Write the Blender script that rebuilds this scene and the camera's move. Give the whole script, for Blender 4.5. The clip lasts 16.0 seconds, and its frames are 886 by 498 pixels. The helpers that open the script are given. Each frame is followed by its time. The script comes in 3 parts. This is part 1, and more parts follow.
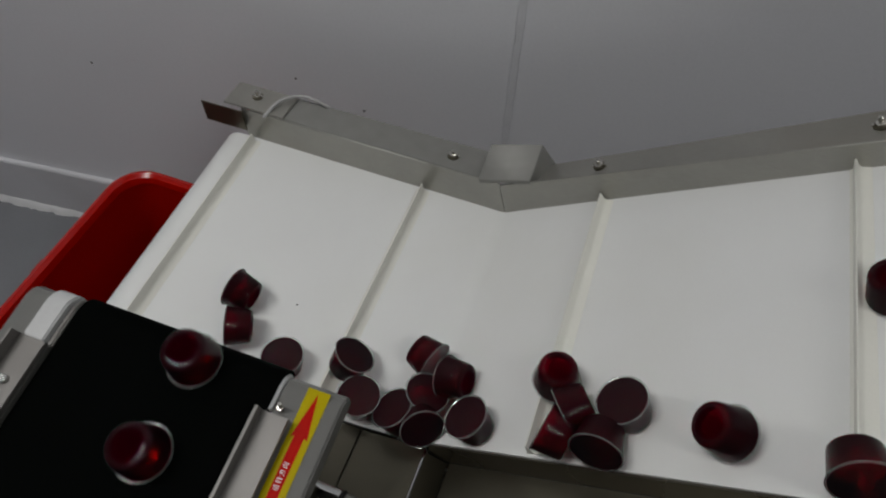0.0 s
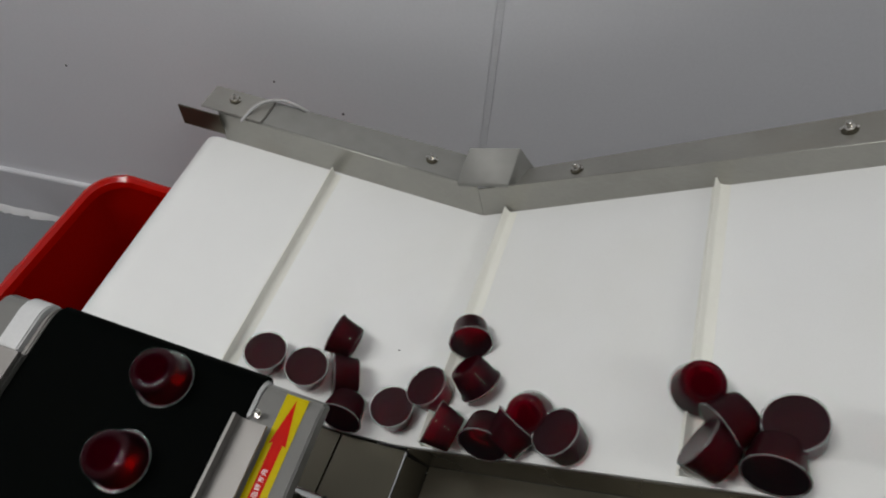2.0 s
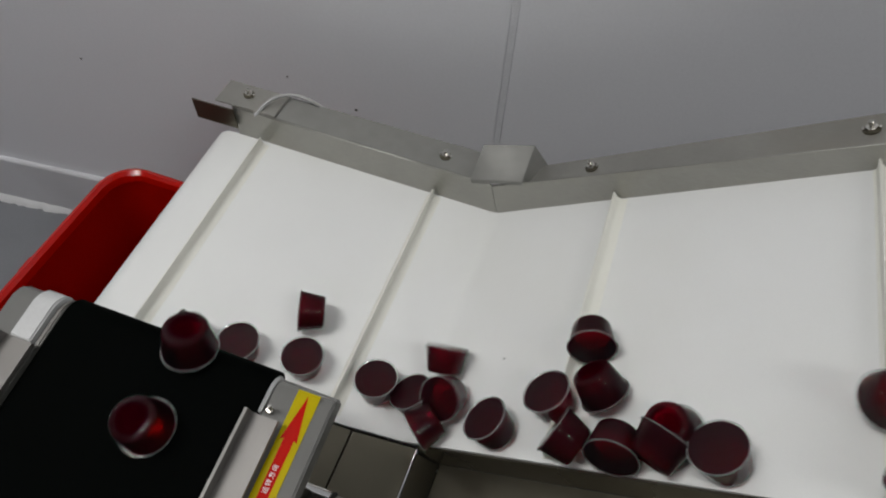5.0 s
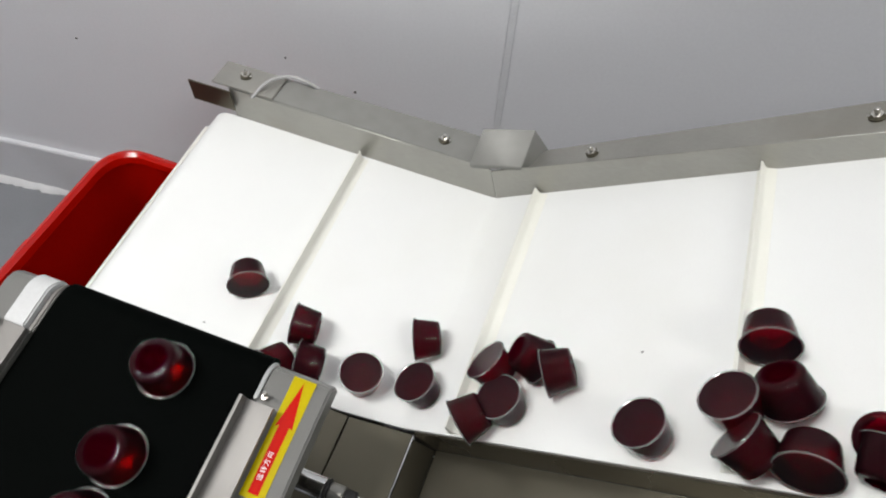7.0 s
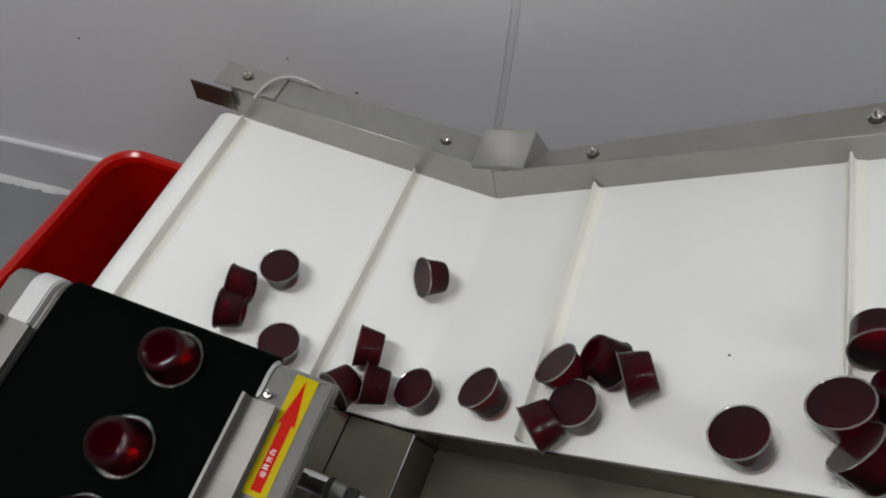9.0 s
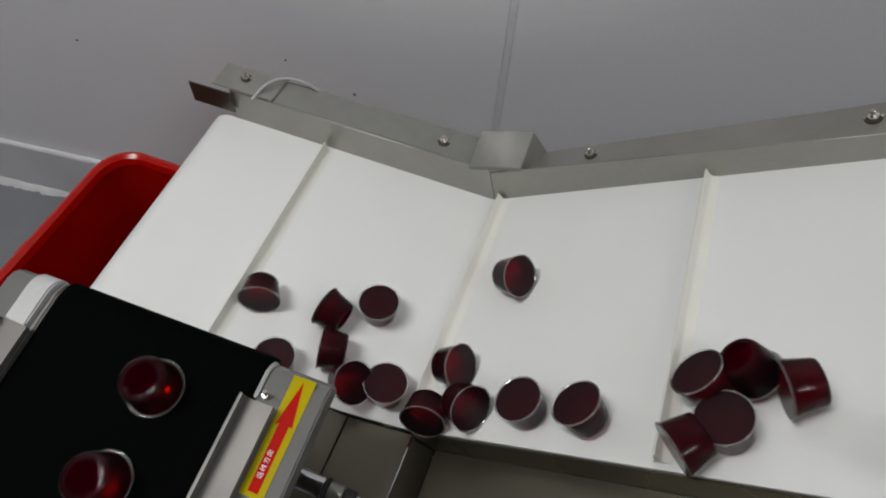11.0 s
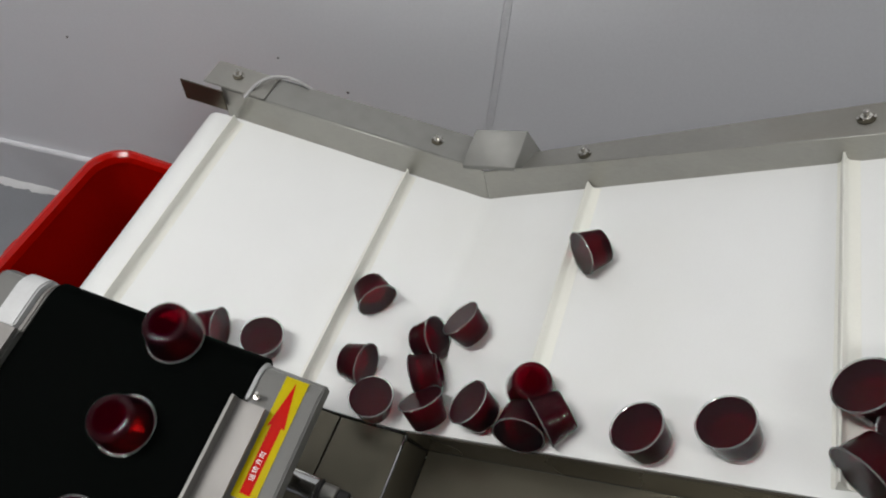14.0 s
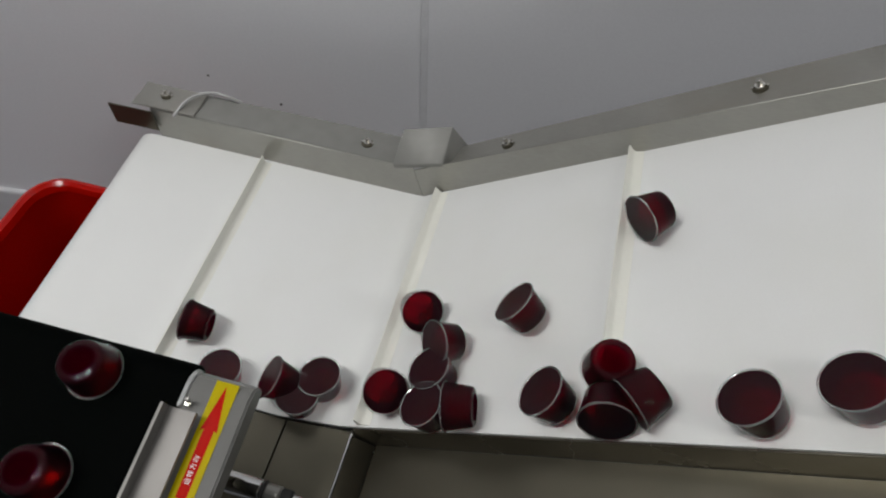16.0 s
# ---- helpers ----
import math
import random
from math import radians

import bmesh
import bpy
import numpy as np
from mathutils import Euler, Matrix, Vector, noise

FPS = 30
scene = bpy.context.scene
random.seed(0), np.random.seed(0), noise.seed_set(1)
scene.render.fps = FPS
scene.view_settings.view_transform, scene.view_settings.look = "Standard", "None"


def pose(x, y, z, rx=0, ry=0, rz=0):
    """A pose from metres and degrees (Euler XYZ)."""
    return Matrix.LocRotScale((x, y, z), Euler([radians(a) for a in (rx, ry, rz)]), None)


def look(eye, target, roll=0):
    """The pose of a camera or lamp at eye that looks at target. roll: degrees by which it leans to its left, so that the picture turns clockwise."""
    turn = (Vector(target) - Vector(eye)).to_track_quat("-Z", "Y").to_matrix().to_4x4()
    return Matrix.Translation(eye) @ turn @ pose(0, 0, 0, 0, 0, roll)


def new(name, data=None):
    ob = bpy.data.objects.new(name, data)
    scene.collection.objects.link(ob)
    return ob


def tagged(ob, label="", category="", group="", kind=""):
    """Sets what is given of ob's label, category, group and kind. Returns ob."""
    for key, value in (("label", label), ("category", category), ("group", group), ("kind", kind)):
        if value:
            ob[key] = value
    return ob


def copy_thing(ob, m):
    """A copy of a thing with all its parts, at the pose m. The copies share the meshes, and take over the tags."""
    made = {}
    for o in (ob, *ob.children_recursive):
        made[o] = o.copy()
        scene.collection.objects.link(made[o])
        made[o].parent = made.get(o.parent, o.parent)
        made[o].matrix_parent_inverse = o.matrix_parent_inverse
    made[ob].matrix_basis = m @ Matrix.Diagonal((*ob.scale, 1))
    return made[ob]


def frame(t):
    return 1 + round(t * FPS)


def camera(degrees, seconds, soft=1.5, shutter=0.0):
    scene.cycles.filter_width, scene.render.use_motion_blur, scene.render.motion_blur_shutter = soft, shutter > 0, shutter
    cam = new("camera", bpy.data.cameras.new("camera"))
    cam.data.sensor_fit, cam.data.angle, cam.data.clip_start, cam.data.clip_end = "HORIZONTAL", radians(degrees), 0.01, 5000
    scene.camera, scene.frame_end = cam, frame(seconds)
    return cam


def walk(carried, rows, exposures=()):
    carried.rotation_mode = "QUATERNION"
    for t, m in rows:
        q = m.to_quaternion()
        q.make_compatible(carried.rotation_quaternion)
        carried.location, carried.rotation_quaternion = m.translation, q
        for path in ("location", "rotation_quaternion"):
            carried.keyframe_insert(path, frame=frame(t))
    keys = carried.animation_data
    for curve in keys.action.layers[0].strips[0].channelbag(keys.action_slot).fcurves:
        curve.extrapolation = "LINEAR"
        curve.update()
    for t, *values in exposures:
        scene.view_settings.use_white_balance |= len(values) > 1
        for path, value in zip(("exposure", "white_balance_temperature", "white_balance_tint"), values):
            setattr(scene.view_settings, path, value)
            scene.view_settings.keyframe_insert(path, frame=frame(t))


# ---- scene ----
cam = camera(68.06, 16.0, soft=2.0, shutter=0.5)
EXPOSURES = [(0.0, -1.43), (0.5, -1.1), (1.0, -1.03), (1.5, -0.65), (2.0, -0.98), (2.5, -0.42), (3.0, -0.56), (5.5, -1.01), (6.0, -0.92), (6.5, -0.41), (7.0, -0.18), (7.5, -0.3), (8.0, -0.69), (8.5, -0.8), (11.0, -0.96), (11.5, -1.05), (12.0, -0.93), (12.5, -0.66), (13.5, -0.57), (14.5, -0.69), (15.0, -0.76), (16.0, -0.92)]
PATH = [
    (0, (0.088, -0.498, 0.616), (-0.277, 0.613, -1.007), 2.3),
    (0.5, (0.098, -0.497, 0.618), (-0.208, 0.591, -1.032), 3.5),
    (1, (0.1, -0.497, 0.623), (-0.219, 0.616, -1.008), 3.0),
    (1.5, (0.094, -0.496, 0.621), (-0.218, 0.637, -0.998), 3.8),
    (2, (0.091, -0.495, 0.621), (-0.224, 0.633, -1.001), 4.0),
    (2.5, (0.088, -0.495, 0.619), (-0.268, 0.632, -0.994), 3.1),
    (3, (0.087, -0.492, 0.618), (-0.269, 0.634, -0.996), 2.9),
    (5.5, (0.087, -0.495, 0.616), (-0.25, 0.609, -1.016), 3.7),
    (6, (0.086, -0.493, 0.615), (-0.251, 0.599, -1.026), 3.7),
    (6.5, (0.086, -0.49, 0.614), (-0.244, 0.593, -1.035), 3.9),
    (7, (0.087, -0.488, 0.614), (-0.237, 0.584, -1.043), 4.1),
    (7.5, (0.088, -0.488, 0.614), (-0.235, 0.582, -1.045), 4.0),
    (8, (0.086, -0.489, 0.615), (-0.232, 0.583, -1.043), 4.3),
    (8.5, (0.086, -0.491, 0.615), (-0.238, 0.583, -1.04), 4.3),
    (11, (0.088, -0.492, 0.615), (-0.236, 0.59, -1.036), 4.3),
    (11.5, (0.088, -0.491, 0.614), (-0.231, 0.596, -1.034), 4.7),
    (12, (0.088, -0.489, 0.613), (-0.226, 0.597, -1.036), 4.8),
    (12.5, (0.087, -0.487, 0.614), (-0.22, 0.593, -1.042), 4.8),
    (13, (0.088, -0.489, 0.614), (-0.214, 0.588, -1.044), 5.1),
    (13.5, (0.088, -0.49, 0.614), (-0.214, 0.589, -1.043), 5.2),
    (14, (0.087, -0.489, 0.614), (-0.216, 0.594, -1.04), 5.2),
    (14.5, (0.089, -0.491, 0.615), (-0.213, 0.597, -1.036), 5.1),
    (15, (0.097, -0.491, 0.617), (-0.192, 0.606, -1.03), 4.4),
    (15.5, (0.113, -0.498, 0.619), (-0.147, 0.615, -1.023), 4.1),
    (16, (0.135, -0.495, 0.621), (-0.104, 0.63, -1.015), 3.3),
]
walk(cam, [(t, look(e, g, r)) for t, e, g, r in PATH], exposures=EXPOSURES)

# ---- world and lamps ----
world = bpy.data.worlds.new("world")
scene.world = world
world.use_nodes = True
world.node_tree.nodes["Background"].inputs[0].default_value = (0.75, 0.8, 0.9, 1)
world.node_tree.nodes["Background"].inputs[1].default_value = 0.05

Z_FLOOR, Z_CEIL = -0.48, 2.1


def ceiling_lamp(x, y, sx, sy, watts):
    data = bpy.data.lights.new("assumed_panel_light", "AREA")
    data.shape, data.size, data.size_y, data.energy, data.color = "RECTANGLE", sx, sy, watts, (1.0, 0.985, 0.965)
    ob = new("assumed_panel_light", data)
    ob.matrix_basis = pose(x, y, Z_CEIL - 0.035)
    return ob


# both unseen; the second is added to brighten the rise and right wall
ceiling_lamp(-1.0, -0.7, 1.1, 0.35, 42)
ceiling_lamp(1.3, -0.9, 1.1, 0.35, 17)

# ---- materials ----


def mat(name, base, rough=0.5, metal=0.0, var=0.12, scale=30.0, fine=400.0, bump=0.05, coat=0.0, stretch=None, spec=0.5, dirt_reflex=None, dirt_reflex_amount=0.0):
    """A procedural surface: broad tone changes, fine grain, roughness changes and a little relief."""
    m = bpy.data.materials.new(name)
    m.use_nodes = True
    nt = m.node_tree
    n, l = nt.nodes, nt.links
    b = n["Principled BSDF"]
    b.inputs["Metallic"].default_value = metal
    b.inputs["Specular IOR Level"].default_value = spec
    b.inputs["Coat Weight"].default_value = coat
    tc = n.new("ShaderNodeTexCoord")
    src = tc.outputs["Object"]
    if stretch:
        mp = n.new("ShaderNodeMapping")
        mp.inputs["Scale"].default_value = stretch
        l.new(src, mp.inputs[0])
        src = mp.outputs[0]
    big, small = n.new("ShaderNodeTexNoise"), n.new("ShaderNodeTexNoise")
    big.inputs["Scale"].default_value, small.inputs["Scale"].default_value = scale, fine
    big.inputs["Detail"].default_value, small.inputs["Detail"].default_value = 4, 2
    l.new(tc.outputs["Object"], big.inputs["Vector"])
    l.new(src, small.inputs["Vector"])
    add = n.new("ShaderNodeMath")
    add.operation = "ADD"
    l.new(big.outputs[0], add.inputs[0])
    l.new(small.outputs[0], add.inputs[1])
    rng = n.new("ShaderNodeMapRange")
    rng.inputs["From Min"].default_value, rng.inputs["From Max"].default_value = 0.6, 1.4
    rng.inputs["To Min"].default_value, rng.inputs["To Max"].default_value = 1 - var, 1 + var
    l.new(add.outputs[0], rng.inputs["Value"])
    mul = n.new("ShaderNodeMix")
    mul.data_type, mul.blend_type = "RGBA", "MULTIPLY"
    mul.inputs[0].default_value = 1
    mul.inputs[6].default_value = (*base, 1)
    l.new(rng.outputs[0], mul.inputs[7])
    col = mul.outputs[2]
    # patches: real soiling, or on the near steel painted reflections
    if dirt_reflex:
        spots = n.new("ShaderNodeTexNoise")
        spots.inputs["Scale"].default_value, spots.inputs["Detail"].default_value = scale * 0.35, 6
        l.new(tc.outputs["Object"], spots.inputs["Vector"])
        ramp = n.new("ShaderNodeMapRange")
        ramp.inputs["From Min"].default_value, ramp.inputs["From Max"].default_value = 0.5, 0.72
        ramp.inputs["To Max"].default_value = dirt_reflex_amount
        l.new(spots.outputs[0], ramp.inputs["Value"])
        mx = n.new("ShaderNodeMix")
        mx.data_type = "RGBA"
        mx.inputs[7].default_value = (*dirt_reflex, 1)
        l.new(ramp.outputs[0], mx.inputs[0])
        l.new(col, mx.inputs[6])
        col = mx.outputs[2]
    l.new(col, b.inputs["Base Color"])
    rr = n.new("ShaderNodeMapRange")
    rr.inputs["From Min"].default_value, rr.inputs["From Max"].default_value = 0.25, 0.75
    rr.inputs["To Min"].default_value, rr.inputs["To Max"].default_value = max(rough - 0.08, 0.02), rough + 0.08
    l.new(big.outputs[0], rr.inputs["Value"])
    l.new(rr.outputs[0], b.inputs["Roughness"])
    if bump:
        bp = n.new("ShaderNodeBump")
        bp.inputs["Strength"].default_value, bp.inputs["Distance"].default_value = bump, 0.001
        l.new(small.outputs[0], bp.inputs["Height"])
        l.new(bp.outputs[0], b.inputs["Normal"])
    return m


def film_mat(name, tint, amount, rough, ior=1.17, crease=0.0):
    """Clear plastic: mostly see-through, with a milky share, gloss at grazing angles and creases."""
    m = bpy.data.materials.new(name)
    m.use_nodes = True
    n, l = m.node_tree.nodes, m.node_tree.links
    out = n["Material Output"]
    n.remove(n["Principled BSDF"])
    clear, milk, gloss = n.new("ShaderNodeBsdfTransparent"), n.new("ShaderNodeBsdfDiffuse"), n.new("ShaderNodeBsdfGlossy")
    milk.inputs[0].default_value = (*tint, 1)
    gloss.inputs["Roughness"].default_value = rough
    noise_tex = n.new("ShaderNodeTexNoise")
    noise_tex.inputs["Scale"].default_value = 5
    rng = n.new("ShaderNodeMapRange")
    rng.inputs["To Min"].default_value, rng.inputs["To Max"].default_value = amount * 0.5, amount * 1.5
    l.new(noise_tex.outputs[0], rng.inputs["Value"])
    a, b = n.new("ShaderNodeMixShader"), n.new("ShaderNodeMixShader")
    l.new(rng.outputs[0], a.inputs[0])
    l.new(clear.outputs[0], a.inputs[1])
    l.new(milk.outputs[0], a.inputs[2])
    fr = n.new("ShaderNodeFresnel")
    fr.inputs[0].default_value = ior
    l.new(fr.outputs[0], b.inputs[0])
    l.new(a.outputs[0], b.inputs[1])
    l.new(gloss.outputs[0], b.inputs[2])
    l.new(b.outputs[0], out.inputs[0])
    if crease:
        # each sealed lid has its own wrinkles
        info, tc, fold, bp = n.new("ShaderNodeObjectInfo"), n.new("ShaderNodeTexCoord"), n.new("ShaderNodeTexNoise"), n.new("ShaderNodeBump")
        fold.noise_dimensions = "4D"
        fold.inputs["Scale"].default_value, fold.inputs["Detail"].default_value, fold.inputs["Distortion"].default_value = 70, 1, 1.5
        far = n.new("ShaderNodeMath")
        far.operation = "MULTIPLY"
        far.inputs[1].default_value = 50
        l.new(info.outputs["Random"], far.inputs[0])
        l.new(far.outputs[0], fold.inputs["W"])
        l.new(tc.outputs["Object"], fold.inputs["Vector"])
        l.new(fold.outputs[0], bp.inputs["Height"])
        bp.inputs["Strength"].default_value, bp.inputs["Distance"].default_value = crease, 0.002
        l.new(bp.outputs[0], gloss.inputs["Normal"])
    return m


WALL = mat("wall_panel_paint", (0.83, 0.84, 0.875), 0.45, var=0.03, scale=3, fine=250, bump=0.03)
SEAL = mat("joint_sealant", (0.75, 0.76, 0.79), 0.6, var=0.08, scale=40)
COVE = mat("coving_pvc", (0.72, 0.73, 0.76), 0.4, var=0.04, scale=8, dirt_reflex=(0.45, 0.45, 0.45), dirt_reflex_amount=0.3)
FLOOR = mat("floor_epoxy", (0.2, 0.208, 0.225), 0.45, var=0.1, scale=9, fine=300, dirt_reflex=(0.14, 0.14, 0.145), dirt_reflex_amount=0.4)
CEIL = mat("ceiling_panel", (0.78, 0.79, 0.8), 0.5, var=0.03, scale=3)
BELT = mat("white_belt", (0.8, 0.812, 0.80), 0.42, var=0.02, scale=14, fine=900, bump=0.04, dirt_reflex=(0.7, 0.7, 0.62), dirt_reflex_amount=0.25)
CLEAT = mat("cleat_polymer", (0.79, 0.79, 0.725), 0.4, var=0.03, scale=20, fine=600)
STEEL = mat("brushed_steel", (0.37, 0.365, 0.335), 0.4, metal=0.8, var=0.17, scale=12, fine=60, bump=0.05, stretch=(2, 60, 60), dirt_reflex=(0.31, 0.285, 0.235), dirt_reflex_amount=0.75)
STEEL_M = mat("matt_steel", (0.26, 0.26, 0.245), 0.6, metal=0.4, var=0.08, scale=14, fine=60, bump=0.04)
# dark brown tone and patches paint in the room mirrored by the plates
STEEL_D = mat("dull_steel", (0.135, 0.124, 0.093), 0.34, metal=0.85, var=0.12, scale=9, fine=60, bump=0.05, stretch=(60, 60, 2), dirt_reflex=(0.1, 0.085, 0.052), dirt_reflex_amount=0.6)
# near guard: dark blotches are reflections put into the colour
STEEL_REFLEX = mat("reflex_toned_steel", (0.25, 0.23, 0.185), 0.27, metal=0.85, var=0.2, scale=9, fine=60, bump=0.04, stretch=(2, 60, 60), dirt_reflex=(0.085, 0.07, 0.045), dirt_reflex_amount=0.9)
CHROME = mat("polished_steel", (0.75, 0.75, 0.74), 0.15, metal=1.0, var=0.08, scale=60)
BOLT = mat("bright_zinc", (0.75, 0.73, 0.68), 0.2, metal=1.0, var=0.4, scale=160, fine=500, bump=0.1)
ALU = mat("anodised_aluminium", (0.178, 0.17, 0.16), 0.45, metal=0.3, var=0.05, scale=20, fine=50, stretch=(60, 2, 60), bump=0.04)
PAINTED = mat("grey_frame_paint", (0.145, 0.145, 0.136), 0.4, var=0.05, scale=25, fine=500)
RUBBER = mat("black_belt_rubber", (0.0013, 0.0018, 0.0016), 0.6, var=0.25, scale=14, fine=900, bump=0.08, spec=0.01)
DARK = mat("dark_gap", (0.02, 0.02, 0.02), 0.7, var=0.2)
RED_TUB = mat("red_tub_plastic", (0.42, 0.004, 0.001), 0.12, var=0.08, scale=10, fine=300, bump=0.02, spec=0.35)
CABLE = mat("grey_cable_sheath", (0.42, 0.42, 0.42), 0.4, var=0.05)
YELLOW = mat("yellow_label", (0.48, 0.385, 0.001), 0.4, var=0.06, scale=40, spec=0.04)
RED_INK = mat("red_print", (0.48, 0.005, 0.001), 0.4, var=0.06, scale=40, spec=0.04)
WHITE_INK = mat("white_print", (0.8, 0.8, 0.78), 0.4, var=0.03)
CAP = mat("white_end_cap", (0.55, 0.56, 0.56), 0.35, var=0.06, scale=40, coat=0.1)


def jelly_mat():
    """Clear red gel: it bends what lies behind it, with a little cloudy body; each cup a shade of its own."""
    m = bpy.data.materials.new("red_jelly")
    m.use_nodes = True
    n, l = m.node_tree.nodes, m.node_tree.links
    out = n["Material Output"]
    n.remove(n["Principled BSDF"])
    bend, body, mix = n.new("ShaderNodeBsdfRefraction"), n.new("ShaderNodeBsdfDiffuse"), n.new("ShaderNodeMixShader")
    bend.inputs["IOR"].default_value, bend.inputs["Roughness"].default_value = 1.33, 0.32
    body.inputs[0].default_value = (0.1, 0.0007, 0.009, 1)
    info, tc, cloud, shade = n.new("ShaderNodeObjectInfo"), n.new("ShaderNodeTexCoord"), n.new("ShaderNodeTexNoise"), n.new("ShaderNodeMix")
    cloud.inputs["Scale"].default_value = 60
    l.new(tc.outputs["Object"], cloud.inputs["Vector"])
    add = n.new("ShaderNodeMath")
    add.operation = "MULTIPLY_ADD"
    add.inputs[1].default_value, add.inputs[2].default_value = 0.5, 0.0
    l.new(info.outputs["Random"], add.inputs[0])
    l.new(cloud.outputs[0], add.inputs[2])
    shade.data_type = "RGBA"
    shade.inputs[6].default_value, shade.inputs[7].default_value = (0.33, 0.012, 0.06, 1), (0.46, 0.018, 0.08, 1)
    l.new(add.outputs[0], shade.inputs[0])
    l.new(shade.outputs[2], bend.inputs[0])
    mix.inputs[0].default_value = 0.14
    l.new(bend.outputs[0], mix.inputs[1])
    l.new(body.outputs[0], mix.inputs[2])
    l.new(mix.outputs[0], out.inputs[0])
    return m


JELLY = jelly_mat()
FILM = film_mat("lid_film", (0.5, 0.44, 0.5), 0.009, 0.22, 1.3, 0.12)
CLEAR = film_mat("cup_plastic", (0.85, 0.85, 0.87), 0.004, 0.04, 1.25)
RIM = film_mat("rim_plastic", (0.88, 0.87, 0.89), 0.12, 0.06, 1.4)
GLOW = bpy.data.materials.new("lamp_diffuser")
GLOW.use_nodes = True
GLOW.node_tree.nodes["Principled BSDF"].inputs["Emission Color"].default_value = (1, 0.985, 0.965, 1)
GLOW.node_tree.nodes["Principled BSDF"].inputs["Emission Strength"].default_value = 6

# ---- shapes ----


def bm_box(bm, x0, x1, y0, y1, z0, z1):
    v = [bm.verts.new(p) for p in ((x0, y0, z0), (x1, y0, z0), (x1, y1, z0), (x0, y1, z0), (x0, y0, z1), (x1, y0, z1), (x1, y1, z1), (x0, y1, z1))]
    for f in ((3, 2, 1, 0), (4, 5, 6, 7), (0, 1, 5, 4), (1, 2, 6, 5), (2, 3, 7, 6), (3, 0, 4, 7)):
        bm.faces.new([v[i] for i in f])


def bm_turn(bm, profile, steps=32, caps=True):
    """A body of revolution about z from (radius, z) pairs, bottom to top."""
    rings = [[bm.verts.new((r * math.cos(2 * math.pi * i / steps), r * math.sin(2 * math.pi * i / steps), z)) for i in range(steps)] for r, z in profile]
    for a, b in zip(rings, rings[1:]):
        for i in range(steps):
            j = (i + 1) % steps
            bm.faces.new((a[i], a[j], b[j], b[i]))
    if caps:
        bm.faces.new(rings[0][::-1])
        bm.faces.new(rings[-1])


def bm_prism(bm, outline, y0, y1):
    """An (x, z) outline carried along y."""
    a = [bm.verts.new((x, y0, z)) for x, z in outline]
    b = [bm.verts.new((x, y1, z)) for x, z in outline]
    k = len(outline)
    for i in range(k):
        j = (i + 1) % k
        bm.faces.new((a[i], a[j], b[j], b[i]))
    bm.faces.new(a[::-1])
    bm.faces.new(b)


def bevelled(bm, w, segs=2):
    bmesh.ops.recalc_face_normals(bm, faces=bm.faces)
    edges = [e for e in bm.edges if len(e.link_faces) == 2 and e.calc_face_angle() > 0.5]
    bmesh.ops.bevel(bm, geom=edges, offset=w, segments=segs, affect="EDGES", clamp_overlap=True)


def part(name, bm, material, parent=None, label="", m=None, smooth=40):
    bmesh.ops.recalc_face_normals(bm, faces=bm.faces)
    me = bpy.data.meshes.new(name)
    bm.to_mesh(me)
    bm.free()
    me.materials.append(material)
    if smooth:
        me.shade_smooth()
        me.set_sharp_from_angle(angle=radians(smooth))
    ob = new(name, me)
    ob.parent = parent
    if m is not None:
        ob.matrix_basis = m
    if label:
        ob["label"] = label
    return ob


def block(name, dims, material, parent=None, bevel=0.001, label="", m=None):
    bm = bmesh.new()
    bm_box(bm, *dims)
    if bevel:
        bevelled(bm, bevel)
    return part(name, bm, material, parent, label, m)


def rod(name, a, b, r, material, parent=None, label="", steps=20):
    """A round bar from a to b."""
    a, b = Vector(a), Vector(b)
    bm = bmesh.new()
    h = (b - a).length
    c = min(r * 0.15, 0.001)
    bm_turn(bm, [(r - c, 0), (r, c), (r, h - c), (r - c, h)], steps)
    return part(name, bm, material, parent, label, Matrix.Translation(a) @ (b - a).to_track_quat("Z", "Y").to_matrix().to_4x4())


def empty(name, m=None):
    ob = new(name)
    if m is not None:
        ob.matrix_basis = m
    return ob

# ---- room ----
# south, east and west walls are unseen, set far off so steel mirrors less light
for name, dims, material, label in (
    ("wall_south", (-4.5, 7.0, -7.6, -7.5, Z_FLOOR, Z_CEIL), WALL, "unseen plain white wall added behind the camera, far off to darken reflections"),
    ("wall_east", (7.0, 7.1, -7.6, 1.2, Z_FLOOR, Z_CEIL), WALL, "unseen plain white wall added to close the room, far off to darken reflections"),
    ("wall_west", (-4.6, -4.5, -7.6, 1.2, Z_FLOOR, Z_CEIL), WALL, "unseen plain white wall added to close the room, far off to darken reflections"),
    ("ceiling", (-4.6, 7.1, -7.6, 1.2, Z_CEIL, Z_CEIL + 0.1), CEIL, "plain white panel ceiling over the line"),
    ("floor", (-4.6, 7.1, -7.6, 1.2, Z_FLOOR - 0.1, Z_FLOOR), FLOOR, "worn grey epoxy floor beside the conveyor"),
):
    if material:
        tagged(block(name, dims, material, bevel=0), label, name.split("_")[0], kind="structure")

# the wall stands a few degrees askew to the conveyor
WALL_AT = pose(-0.98, 0.0613, 0, 0, 0, 6.5)
wall = tagged(empty("wall_north", WALL_AT), "pale grey-white sandwich-panel wall behind the conveyor", "wall", kind="structure")
X_JOINT = 0.941
